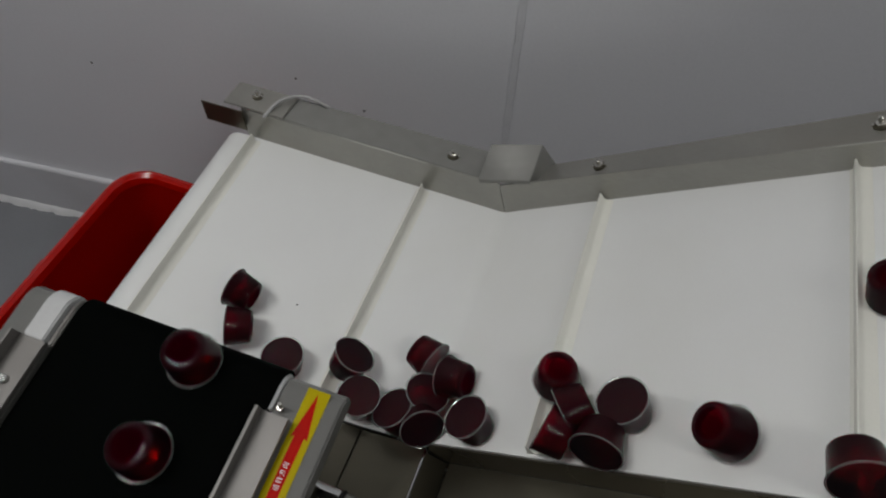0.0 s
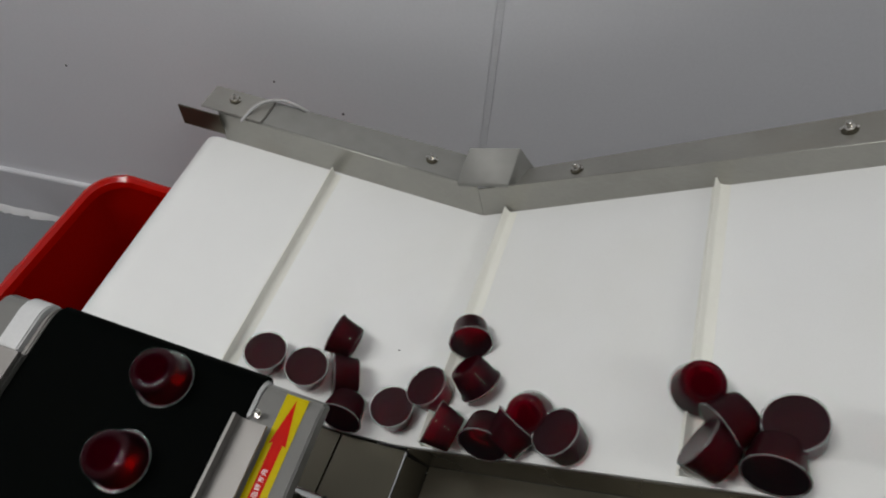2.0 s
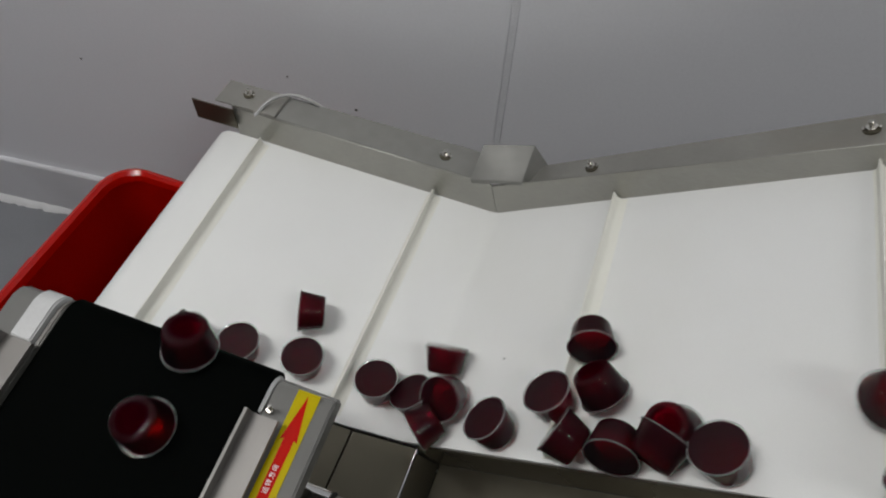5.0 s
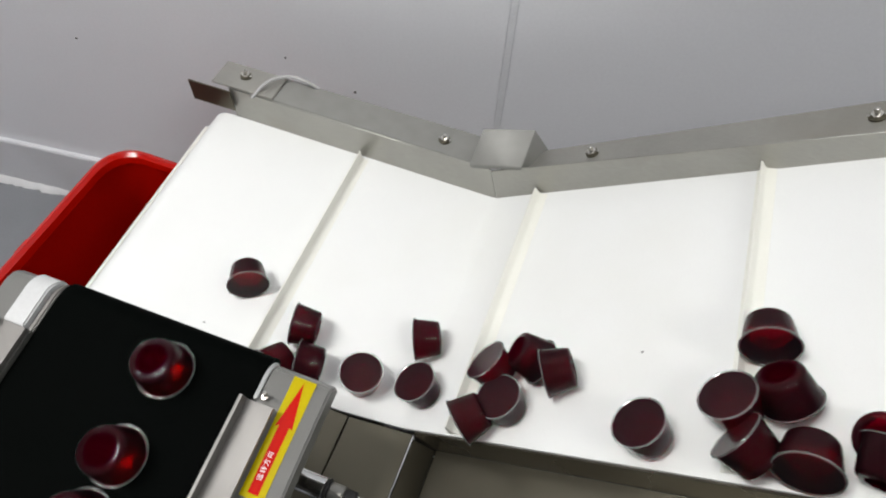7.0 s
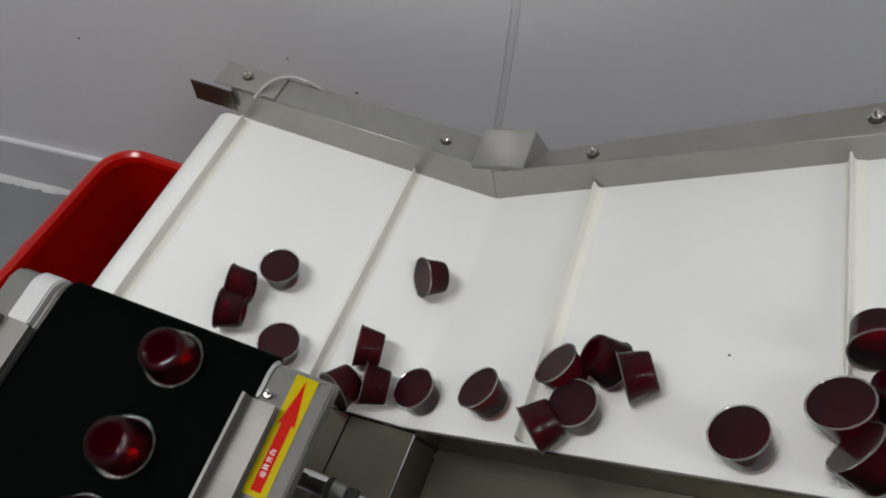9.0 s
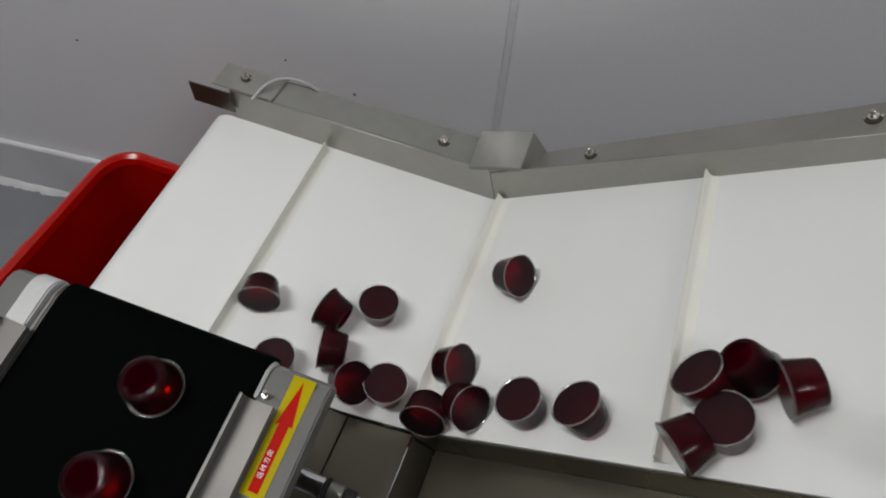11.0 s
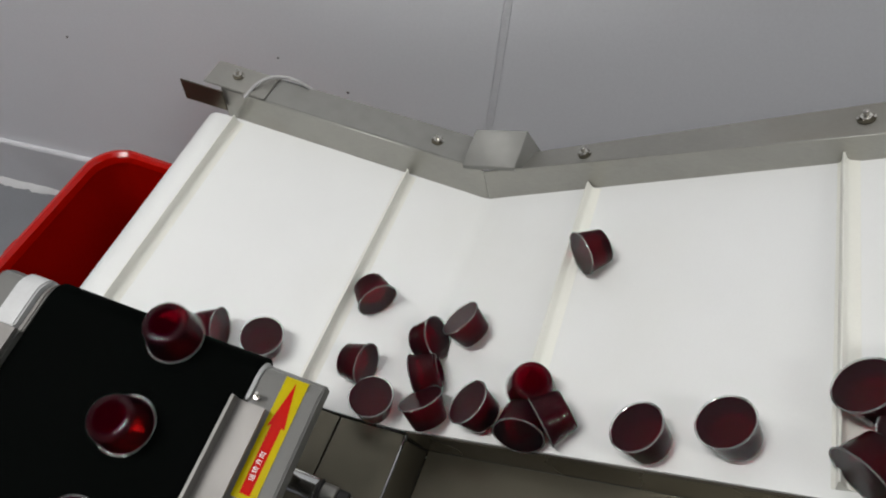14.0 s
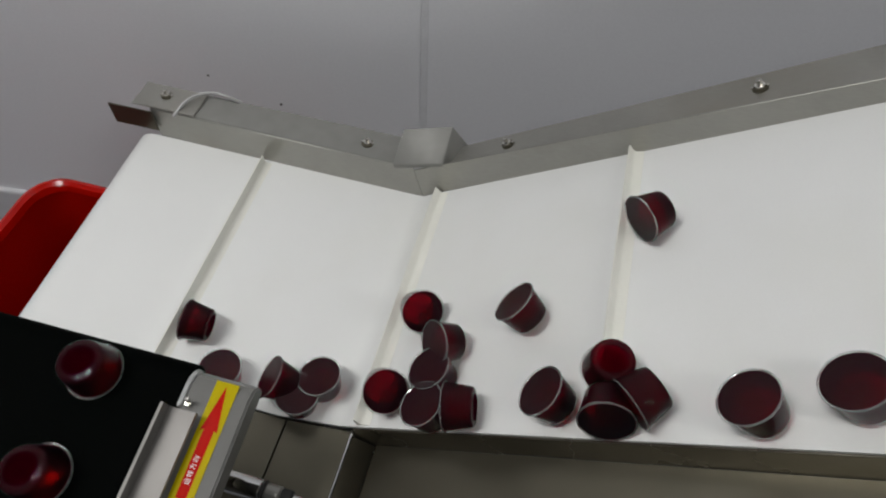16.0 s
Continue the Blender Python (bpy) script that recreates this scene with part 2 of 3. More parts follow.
for x0, x1 in ((-3.6, X_JOINT - 1.16), (X_JOINT - 1.156, X_JOINT - 0.0045), (X_JOINT + 0.0045, X_JOINT + 1.16), (X_JOINT + 1.164, 8.1)):
    block("panel", (x0, x1, 0, 0.05, Z_FLOOR, Z_CEIL), WALL, wall, bevel=0.0009)
block("backing", (-3.6, 8.1, 0.052, 0.1, Z_FLOOR, Z_CEIL), WALL, wall, bevel=0)
block("joint_seal", (X_JOINT - 0.0044, X_JOINT + 0.0044, 0.0003, 0.051, Z_FLOOR, Z_CEIL), SEAL, wall, bevel=0, label="thin grey sealant in the panel joint")
for x, z, r in ((0.733, -0.043, 0.0022), (0.295, -0.048, 0.0018), (0.634, -0.005, 0.0016)):
    bm = bmesh.new()
    bm_turn(bm, [(r, 0), (r * 0.9, 0.0004), (r * 0.4, 0.0007)], 8)
    part("scuff", bm, DARK, wall, "small dark mark", pose(x, -0.0002, z, 90, 0, 20))

# skirting between wall and floor, with a rough bead of caulk at its foot
Z_COVE = -0.34
bm = bmesh.new()
bm_prism(bm, [(0.0, Z_COVE), (0.006, Z_COVE), (0.009, Z_COVE - 0.0035), (0.009, Z_FLOOR + 0.001), (0.0, Z_FLOOR + 0.001)], -3.6, 8.0)
bevelled(bm, 0.0015)
skirting = tagged(part("baseboard", bm, COVE, m=WALL_AT @ pose(0, -0.001, 0, 0, 0, -90)), "white plastic skirting along the wall foot", "skirting", kind="structure")
rng_bead = random.Random(11)
bm = bmesh.new()
rows = []
for i in range(260):
    x = -0.9 + 0.01 * i
    w, h = 0.008 + rng_bead.uniform(-0.0025, 0.004), 0.015 + rng_bead.uniform(-0.004, 0.004)
    rows.append([bm.verts.new(p) for p in ((0.008, x, Z_FLOOR + h), (0.009 + w * 0.6, x, Z_FLOOR + h * 0.55), (0.009 + w, x, Z_FLOOR + 0.0006), (0.008, x, Z_FLOOR + 0.0006))])
for a, b in zip(rows, rows[1:]):
    for k in range(4):
        bm.faces.new((a[k], b[k], b[(k + 1) % 4], a[(k + 1) % 4]))
bm.faces.new(rows[0])
bm.faces.new(rows[-1][::-1])
part("caulk_bead", bm, CEIL, skirting, "rough white bead of caulk", smooth=60)

# housings made up for the two unseen lamps
for x, y in ((-1.0, -0.7), (1.3, -0.9)):
    lamp = tagged(empty("ceiling_light", pose(x, y, Z_CEIL)), "assumed long flat white ceiling panel, out of view", "lamp", "ceiling lights")
    block("frame", (-0.57, 0.57, -0.195, 0.195, -0.026, 0), CEIL, lamp)
    block("diffuser", (-0.55, 0.55, -0.175, 0.175, -0.031, -0.0265), GLOW, lamp, label="glowing white diffuser")

# ---- white cleated conveyor ----
ANGLE = radians(33.3)
CA, SA = math.cos(ANGLE), math.sin(ANGLE)
WIDTH, R_END, X_END = 0.3035, 0.032, -0.358
PITCH, CLEATS = 0.2345, 16
SKEW = 2.0  # the tail roller sits a little out of square
INCLINE = (PITCH * CLEATS - 2 * math.pi * R_END) / 2 + X_END


def belt_pose(u, y=0.0, h=0.0):
    """A pose on the belt: u metres along it from the bend (x along, z off the belt); it runs on round both end rollers."""
    total = PITCH * CLEATS
    u = (u - X_END) % total + X_END
    half = math.pi * R_END
    top = INCLINE
    if u <= 0:
        return pose(u, y, 0) @ pose(0, 0, h)
    up = pose(0, 0, 0, 0, -math.degrees(ANGLE))
    if u <= top:
        return up @ pose(u, y, h)
    if u <= top + half:
        a = (u - top) / R_END
        return up @ pose(top, y, -R_END, 0, math.degrees(a)) @ pose(0, 0, R_END + h)
    d = u - top - half
    if d <= top:
        return up @ pose(top - d, y, -2 * R_END, 0, 180) @ pose(0, 0, h)
    d -= top
    if d <= -X_END:
        return pose(-d, y, -2 * R_END, 0, 180) @ pose(0, 0, h)
    a = (d + X_END) / R_END
    return pose(X_END, y, -R_END, 0, 180 + math.degrees(a)) @ pose(0, 0, R_END + h)


conveyor = tagged(empty("cleated_conveyor"), "white cleated belt conveyor with stainless guards, rising from a level infeed", "conveyor")

# belt: one closed band
bm = bmesh.new()
us = [X_END + (PITCH * CLEATS) * i / 480 for i in range(480)]
rings = []
for u in us:
    ring = []
    for y, h in ((-WIDTH, 0.0), (0.0012, 0.0), (0.0012, -0.003), (-WIDTH, -0.003)):
        ring.append(bm.verts.new(belt_pose(u, y, h).translation))
    for v in ring:
        v.co.x -= math.tan(radians(SKEW)) * v.co.y * min(max(v.co.x / X_END, 0), 1)
        if v.co.y > 0:
            v.co.y += 0.011 * max(-v.co.x, 0)
        elif v.co.x > 0:
            v.co.y += 0.0054 - 0.0203 * v.co.x
        else:
            v.co.y += max(0.0054 + 0.085 * v.co.x, 0)
    rings.append(ring)
for i in range(len(rings)):
    a, b = rings[i], rings[(i + 1) % len(rings)]
    for k in range(4):
        bm.faces.new((a[k], b[k], b[(k + 1) % 4], a[(k + 1) % 4]))
part("belt", bm, BELT, conveyor, "smooth white food-grade belt")
rod("end_roller", (X_END + 0.0104, -WIDTH + 0.002, -R_END), (X_END, -0.002, -R_END), R_END - 0.0035, STEEL_D, conveyor)
tx, tz = INCLINE * CA + R_END * SA, INCLINE * SA - R_END * CA
rod("end_roller", (tx, -WIDTH + 0.002, tz), (tx, -0.002, tz), R_END - 0.0035, STEEL_D, conveyor)
block("slider_bed", (X_END + 0.03, -0.02, -WIDTH + 0.004, -0.004, -0.03, -0.006), STEEL_D, conveyor)
block("slider_bed", (0.01, INCLINE - 0.03, -WIDTH + 0.004, -0.004, -0.034, -0.008), STEEL_D, conveyor, m=pose(0, 0, 0, 0, -math.degrees(ANGLE)))

# far guard: upright strip with a flange to the wall, level and rising
H_LEVEL = 0.046
ASKEW = 0.011  # the guard runs slightly out of line with the belt
UP = pose(0, 0, 0, 0, -math.degrees(ANGLE))


def mitred(name, pts, y0, y1, material, label="", bevel=0.0006, askew=0.0):
    bm = bmesh.new()
    bm_prism(bm, pts, y0, y1)
    for v in bm.verts:
        v.co.y -= askew * v.co.x
    if bevel:
        bevelled(bm, bevel, 1)
    return part(name, bm, material, conveyor, label)


def on_rise(u, h):
    return (u * CA - h * SA, u * SA + h * CA)


BEND_X = -0.011
mitred("far_guard", [(-0.352, -0.062), (0.0, -0.062), (0.0, 0.002), (BEND_X, H_LEVEL), (-0.352, H_LEVEL)], 0.0015, 0.0035, STEEL, "brushed stainless side guard", askew=ASKEW)
mitred("far_guard", [(0.0005, -0.062), on_rise(INCLINE - 0.02, -0.07), on_rise(INCLINE - 0.02, 0.0355 - 0.0332 * (INCLINE - 0.02)), (BEND_X + 0.0005, H_LEVEL - 0.002), (0.0005, 0.002)], 0.0015, 0.0035, STEEL, "brushed stainless side guard on the rise", askew=ASKEW)
bm = bmesh.new()
bm_box(bm, -0.352, BEND_X - 0.001, 0.0036, 0.048, H_LEVEL - 0.002, H_LEVEL)
for v in bm.verts:
    if v.co.y < 0.02:
        v.co.y -= ASKEW * v.co.x
bevelled(bm, 0.0005)
part("flange", bm, STEEL_M, conveyor)
RISE_TOP = UP @ pose(0, 0, 0.0355, 0, 1.9)
bm = bmesh.new()
bm_box(bm, 0.026, INCLINE - 0.02, 0.0036, 0.034, -0.002, 0)
for v in bm.verts:
    if v.co.y > 0.02:
        v.co.y += 0.031 * max(v.co.x - 0.1, 0)
    else:
        v.co.y -= ASKEW * CA * v.co.x
bevelled(bm, 0.0005)
part("flange", bm, STEEL, conveyor, "", RISE_TOP)
block("end_plate", (-0.406, -0.347, 0.0, 0.002, 0.014, 0.0455), STEEL_D, conveyor, 0.0005, "small darkened steel end tab")
block("cover_plate", (-0.376, -0.292, 0.006, 0.047, H_LEVEL + 0.0006, H_LEVEL + 0.0026), STEEL, conveyor, 0.0008)
# joint cover at the bend: a sloping plate with closed ends
bm = bmesh.new()
bm_prism(bm, [(0.0, -0.004), (0.04, -0.03), (0.04, 0.021), (0.0, 0.0015)], -0.032, 0.031)
for v in bm.verts:
    v.co.y += v.co.x * 0.22 + (0.018 if v.co.x > 0.03 and v.co.z < 0 and v.co.y > 0 else 0)
bevelled(bm, 0.0008, 1)
part("bend_cover", bm, STEEL_M, conveyor, "folded steel cover over the bend", pose(-0.006, 0.001, 0.0545, 0, -19.6) @ Matrix(((0, 1, 0, 0), (1, 0, 0, 0), (0, 0, 1, 0), (0, 0, 0, 1))))


def part_bolt_head(m):
    bm = bmesh.new()
    bm_turn(bm, [(0.0068, 0), (0.0071, 0.0004), (0.0068, 0.0012)], 20)
    washer = part("bolt", bm, STEEL_D, conveyor, "bright hex bolt on a washer", m)
    bm = bmesh.new()
    bm_turn(bm, [(0.0052, 0.0014), (0.0052, 0.0044), (0.0044, 0.005)], 6)
    bm_turn(bm, [(0.0024, 0.005), (0.0024, 0.0092), (0.0018, 0.01)], 10)
    # flange ears of the self-locking nut
    bm_box(bm, -0.0074, -0.0054, -0.0014, 0.0014, 0.0014, 0.003)
    bm_box(bm, 0.0054, 0.0074, -0.0014, 0.0014, 0.0014, 0.003)
    part("nut", bm, BOLT, washer, smooth=30)
    return washer


part_bolt_head(pose(-0.340, 0.0295, H_LEVEL + 0.0026))
part_bolt_head(pose(-0.0754, 0.0248, H_LEVEL))
for u, y in ((0.1306, 0.0206), (0.3841, 0.0245), (0.64, 0.028), (0.9, 0.032)):
    part_bolt_head(RISE_TOP @ pose(u, y, 0))

# near side: cover plates beside the level belt, an upright guard and a lower cover along the rise
Y_BEND, Y_OUT = -0.2987, 0.02


def to_belt(bm, y_back, slope, x_ref):
    """Lets a plate's back edge run along the belt, which is not quite parallel to it."""
    for v in bm.verts:
        if v.co.y > -0.4:
            v.co.y = y_back - slope * (v.co.x - x_ref)


for x0, x1, back, slope in ((-0.27, -0.0515, -0.3047, 0.0), (-0.0503, 0.0135, Y_BEND - 0.0005, -0.085)):
    bm = bmesh.new()
    bm_box(bm, x0, x1, -0.46, -0.3, -0.005, -0.003)
    bm_box(bm, x1 - 0.0015, x1, -0.46, -0.3, -0.03, -0.0051)
    to_belt(bm, back, slope, x1)
    bevelled(bm, 0.0006, 1)
    part("cover_plate", bm, STEEL_D, conveyor, "dull stainless cover plate beside the belt")
block("plate_edge", (0.0136, 0.0148, -0.46, Y_BEND - 0.0006, -0.012, -0.0022), CHROME, conveyor, 0.0003, "bright folded plate edge")
mitred("cover_plate", [(0.0152, -0.005), (0.0375, -0.0175), (0.0375, -0.0195), (0.0152, -0.007)], -0.46, Y_BEND - 0.0042, STEEL_D, "sloping stainless plate at the bend")
mitred("near_guard", [(0.0155, -0.05), on_rise(INCLINE, -0.05), on_rise(INCLINE, 0.0008), (0.0155, 0.0088)], Y_BEND - 0.002, Y_BEND, STEEL_REFLEX, "upright stainless guard along the rise, with reflections painted as blotches", askew=Y_OUT)
bm = bmesh.new()
bm_box(bm, 0.0235, INCLINE, -0.46, -0.3, -0.036, -0.034)
to_belt(bm, Y_BEND - 0.0025, Y_OUT * CA, -0.02)
bevelled(bm, 0.0005)
part("rise_cover", bm, STEEL_D, conveyor, "dull stainless cover along the rise", UP)
# added black sheet that stands for the shade below the plate gaps
block("gap_shade_sheet", (-0.27, 0.05, -0.455, -0.02, -0.11, -0.108), DARK, conveyor, 0)
for x in (-0.15, 0.3, 0.95):
    for y in (-WIDTH + 0.02, -0.03):
        top = -0.035 if x < 0 else x * math.tan(ANGLE) - 0.06
        block("leg", (x - 0.018, x + 0.018, y - 0.018, y + 0.018, Z_FLOOR, top), STEEL_D, conveyor)

# cleats
bm = bmesh.new()
foot = [(-0.006, 0.0003), (-0.0034, 0.0014), (-0.0022, 0.005), (-0.001, 0.0122), (-0.0004, 0.0127), (0.0004, 0.0127), (0.0008, 0.0122), (0.0018, 0.005), (0.004, 0.0022), (0.011, 0.0003)]
bm_prism(bm, foot, -WIDTH + 0.0062, -0.0015)
bmesh.ops.recalc_face_normals(bm, faces=bm.faces)
first = part("cleat", bm, CLEAT, conveyor, "thin cream cleat across the belt")
cleats = [first]
for i in range(CLEATS - 1):
    c = first.copy()
    scene.collection.objects.link(c)
    cleats.append(c)

# ---- cable on the flange ----
curve = bpy.data.curves.new("cable", "CURVE")
curve.dimensions, curve.bevel_depth, curve.bevel_resolution, curve.resolution_u = "3D", 0.0022, 3, 10
sp = curve.splines.new("BEZIER")
pts = [(-0.318, 0.002, 0.045), (-0.306, 0.0263, 0.055), (-0.288, 0.0427, 0.055), (-0.2652, 0.0435, 0.055), (-0.248, 0.0475, 0.044)]
sp.bezier_points.add(len(pts) - 1)
for bp, co in zip(sp.bezier_points, pts):
    bp.co, bp.handle_left_type, bp.handle_right_type = co, "AUTO", "AUTO"
tmp = bpy.data.objects.new("cable", curve)
scene.collection.objects.link(tmp)
cable = new("cable", bpy.data.meshes.new_from_object(tmp.evaluated_get(bpy.context.evaluated_depsgraph_get())))
bpy.data.objects.remove(tmp)
cable.data.materials.append(CABLE)
cable.data.shade_smooth()
tagged(cable, "thin grey cable looping over the steel flange", "cable")

# ---- red tub ----
def tub():
    t = tagged(empty("tub", pose(-0.378, -0.282, Z_FLOOR)), "glossy red plastic tub standing under the belt end", "tub")
    hx, hy, h, r = 0.178, 0.255, 0.385, 0.046

    def ring(bm, dx, dy, rad, z):
        out = []
        for cx, cy, a0 in ((1, 1, 0), (-1, 1, 90), (-1, -1, 180), (1, -1, 270)):
            for i in range(9):
                a = radians(a0 + 90 * i / 8)
                out.append(bm.verts.new((cx * (dx - rad) + rad * math.cos(a), cy * (dy - rad) + rad * math.sin(a), z)))
        return out

    def loft(bm, rows, close=True):
        rs = [ring(bm, *row) for row in rows]
        for a, b in zip(rs, rs[1:]):
            for i in range(len(a)):
                j = (i + 1) % len(a)
                bm.faces.new((a[i], a[j], b[j], b[i]))
        return rs

    bm = bmesh.new()
    rows = [(hx - 0.05, hy - 0.05, r - 0.02, 0.0), (hx - 0.012, hy - 0.012, r, h - 0.03), (hx - 0.012, hy - 0.012, r, h - 0.01)]
    inner = [(hx - 0.016, hy - 0.016, r - 0.004, h - 0.01), (hx - 0.016, hy - 0.016, r - 0.004, h - 0.03), (hx - 0.054, hy - 0.054, r - 0.024, 0.004)]
    rs = loft(bm, rows + inner)
    bm.faces.new(rs[0][::-1])
    bm.faces.new(rs[-1])
    part("body", bm, RED_TUB, t)
    bm = bmesh.new()
    rows = [(hx - 0.017, hy - 0.017, r - 0.005, h - 0.012), (hx - 0.014, hy - 0.014, r - 0.003, h - 0.003), (hx - 0.008, hy - 0.008, r, h), (hx - 0.002, hy - 0.002, r + 0.004, h - 0.003), (hx, hy, r + 0.006, h - 0.01), (hx, hy, r + 0.006, h - 0.026), (hx - 0.003, hy - 0.003, r + 0.004, h - 0.026), (hx - 0.004, hy - 0.004, r + 0.003, h - 0.009)]
    loft(bm, rows)
    part("rim", bm, RED_TUB, t, "rolled red rim")
    for y in (-0.16, -0.09, 0.06):
        block("rim_lug", (-hx - 0.003, -hx + 0.008, y - 0.012, y + 0.012, h - 0.018, h - 0.006), RED_TUB, t)
    return t


tub()

# ---- black infeed conveyor ----
ZB = 0.158
XL, XR, YE, YF, YT = -0.2655, -0.086, -0.329, -0.345, -2.1
# it climbs towards its nose
CLIMB = pose(0, YF, ZB, 8.5) @ pose(0, -YF, -ZB)
infeed = tagged(empty("belt_conveyor", CLIMB), "small black belt conveyor climbing to its end above the white belt", "conveyor")
RB = 0.016
bm = bmesh.new()
outline = []
for i in range(13):
    a = math.pi / 2 - math.pi * i / 12
    outline.append((YE - RB + RB * math.cos(a), ZB - RB + RB * math.sin(a)))
for i in range(13):
    a = -math.pi / 2 - math.pi * i / 12
    outline.append((YT + RB + RB * math.cos(a), ZB - RB + RB * math.sin(a)))
bm_prism(bm, outline, -XR, -XL)
part("belt", bm, RUBBER, infeed, "matt black rubber belt", pose(0, 0, 0, 0, 0, 90))
block("bed", (XL + 0.005, XR - 0.005, YT + 0.05, YE - 0.04, ZB - 2 * RB - 0.02, ZB - 2 * RB - 0.001), DARK, infeed)


def side_frame(x0, x1):
    """Frame cheek with a rounded nose, seen from above."""
    bm = bmesh.new()
    y1 = YF + 0.011
    prof = [(YT, ZB - 0.022), (y1 - 0.002, ZB - 0.022), (y1, ZB - 0.02), (y1, ZB - 0.014), (y1 - 0.004, ZB - 0.005), (y1 - 0.012, ZB - 0.002), (YT, ZB - 0.002)]
    bm_prism(bm, prof, -x1, -x0)
    bevelled(bm, 0.002, 2)
    return part("side_frame", bm, PAINTED, infeed, "grey painted side frame", pose(0, 0, 0, 0, 0, 90))


side_frame(-0.0833, -0.0352)
side_frame(-0.3166, -0.2717)
for x0, x1 in ((-0.082, -0.058), (-0.294, -0.273)):
    block("frame_beam", (x0, x1, YT, YF - 0.012, ZB - 0.062, ZB - 0.0225), STEEL_D, infeed, 0.002, "dull steel beam under the side frame")
for x0, x1, y1 in ((-0.0884, -0.0655, YF - 0.022), (-0.292, -0.2672, YF - 0.0322)):
    bm = bmesh.new()
    bm_box(bm, x0, x1, YT, y1, ZB + 0.006, ZB + 0.009)
    bm_box(bm, x0, x0 + 0.0022, YT, y1, ZB + 0.0091, ZB + 0.02)
    part("guide_rail", bm, ALU, infeed, "bare aluminium guide rail", smooth=0)
    for k in range(6):
        yy = YF - 0.05 - 0.3 * k
        rod("rail_post", ((x0 + x1) / 2, yy, ZB - 0.003), ((x0 + x1) / 2, yy, ZB + 0.0058), 0.005, CHROME, infeed)
rod("set_screw", (-0.0775, YF - 0.0155, ZB - 0.003), (-0.0762, YF - 0.0145, ZB + 0.01), 0.0016, BOLT, infeed, "small bright set screw")
rod("lock_nut", (-0.0775, YF - 0.0158, ZB - 0.0015), (-0.0775, YF - 0.0158, ZB + 0.0022), 0.003, BOLT, infeed, "bright lock nut", steps=6)


def nose(x0, x1, back, lift, material, name, label):
    """A strip along the frame that rolls over at the conveyor's nose."""
    bm = bmesh.new()
    y1, top, r = YF + 0.0125, ZB + lift, 0.015
    prof = [(y1 - back, top - 0.02), (y1 - 0.001, top - 0.03), (y1, top - r)]
    prof += [(y1 - r + r * math.cos(a), top - r + r * math.sin(a)) for a in [math.pi / 2 * i / 7 for i in range(1, 8)]]
    prof.append((y1 - back, top))
    bm_prism(bm, prof, -x1, -x0)
    bevelled(bm, 0.0012, 2)
    return part(name, bm, material, infeed, label, pose(0, 0, 0, 0, 0, 90))


nose(-0.0866, -0.0834, 0.032, 0.0005, CAP, "nose_strip", "pale rounded strip at the nose")
nose(-0.2716, -0.2668, 0.046, 0.001, ALU, "nose_strip", "grey rounded strip beside the black belt")
nose(-0.291, -0.272, 0.044, 0.006, CAP, "end_cap", "white rounded plastic end cap")
LEVEL = CLIMB.inverted()
for name, x0, x1, r, material, label in (
    ("drive_shaft", -0.075, -0.0285, 0.0095, CHROME, "bare steel shaft"),
    ("shaft_ring", -0.0282, -0.0255, 0.0098, DARK, "dark retaining ring"),
    ("shaft_collar", -0.0252, -0.012, 0.008, STEEL, "dull steel collar"),
    ("shaft_sleeve", -0.0117, -0.002, 0.0072, DARK, "dark shaft sleeve"),
    ("shaft_bolt", -0.0017, 0.006, 0.0045, CHROME, "bright bolt end"),
):
    rod(name, LEVEL @ Vector((x0, -0.386, 0.06)), LEVEL @ Vector((x1, -0.386, 0.06)), r, material, infeed, label)
for y in (-0.412, -0.62, -0.83):
    rod("rail_screw", (-0.279, y, ZB + 0.0092), (-0.279, y, ZB + 0.012), 0.0035, CHROME, infeed, "round rail screw")
for x in (XL - 0.03, XR + 0.03):
    for y in (-0.55, -2.0):
        block("leg", (x - 0.015, x + 0.015, y - 0.015, y + 0.015, Z_FLOOR, (CLIMB @ Vector((0, y, ZB - 0.062))).z), STEEL_D, infeed, m=LEVEL)

# direction label on the frame
lab = tagged(empty("direction_label", CLIMB @ pose(-0.0557, YF + 0.006, ZB - 0.0018)), "yellow label with red arrow and white characters", "label")
block("backing", (-0.009, 0.009, -0.0875, 0, 0, 0.0004), YELLOW, lab, 0)
bm = bmesh.new()
vs = [bm.verts.new((x, y, 0.0006)) for x, y in ((0, -0.0025), (0.0066, -0.0365), (0.004, -0.0355), (0.004, -0.084), (-0.004, -0.084), (-0.004, -0.0355), (-0.0066, -0.0375))]
bm.faces.new(vs)
part("arrow", bm, RED_INK, lab, "red arrow", smooth=0)
font = bpy.data.curves.new("characters", "FONT")
font.body, font.size, font.align_x, font.align_y, font.space_character = "\u8fd0\u8f6c\u65b9\u5411", 0.0046, "LEFT", "CENTER", 1.28
tmp = new("characters", font)
me = bpy.data.meshes.new_from_object(tmp.evaluated_get(bpy.context.evaluated_depsgraph_get()))
bpy.data.objects.remove(tmp)
chars = new("characters", me)
chars.data.materials.append(WHITE_INK)
chars.parent = lab
chars.matrix_basis = pose(0, -0.0745, 0.0009, 0, 0, 90)
chars["label"] = "white printed characters"

# ---- jelly cups ----
R_LID, R_BASE, H_CUP = 0.0200, 0.0166, 0.0258


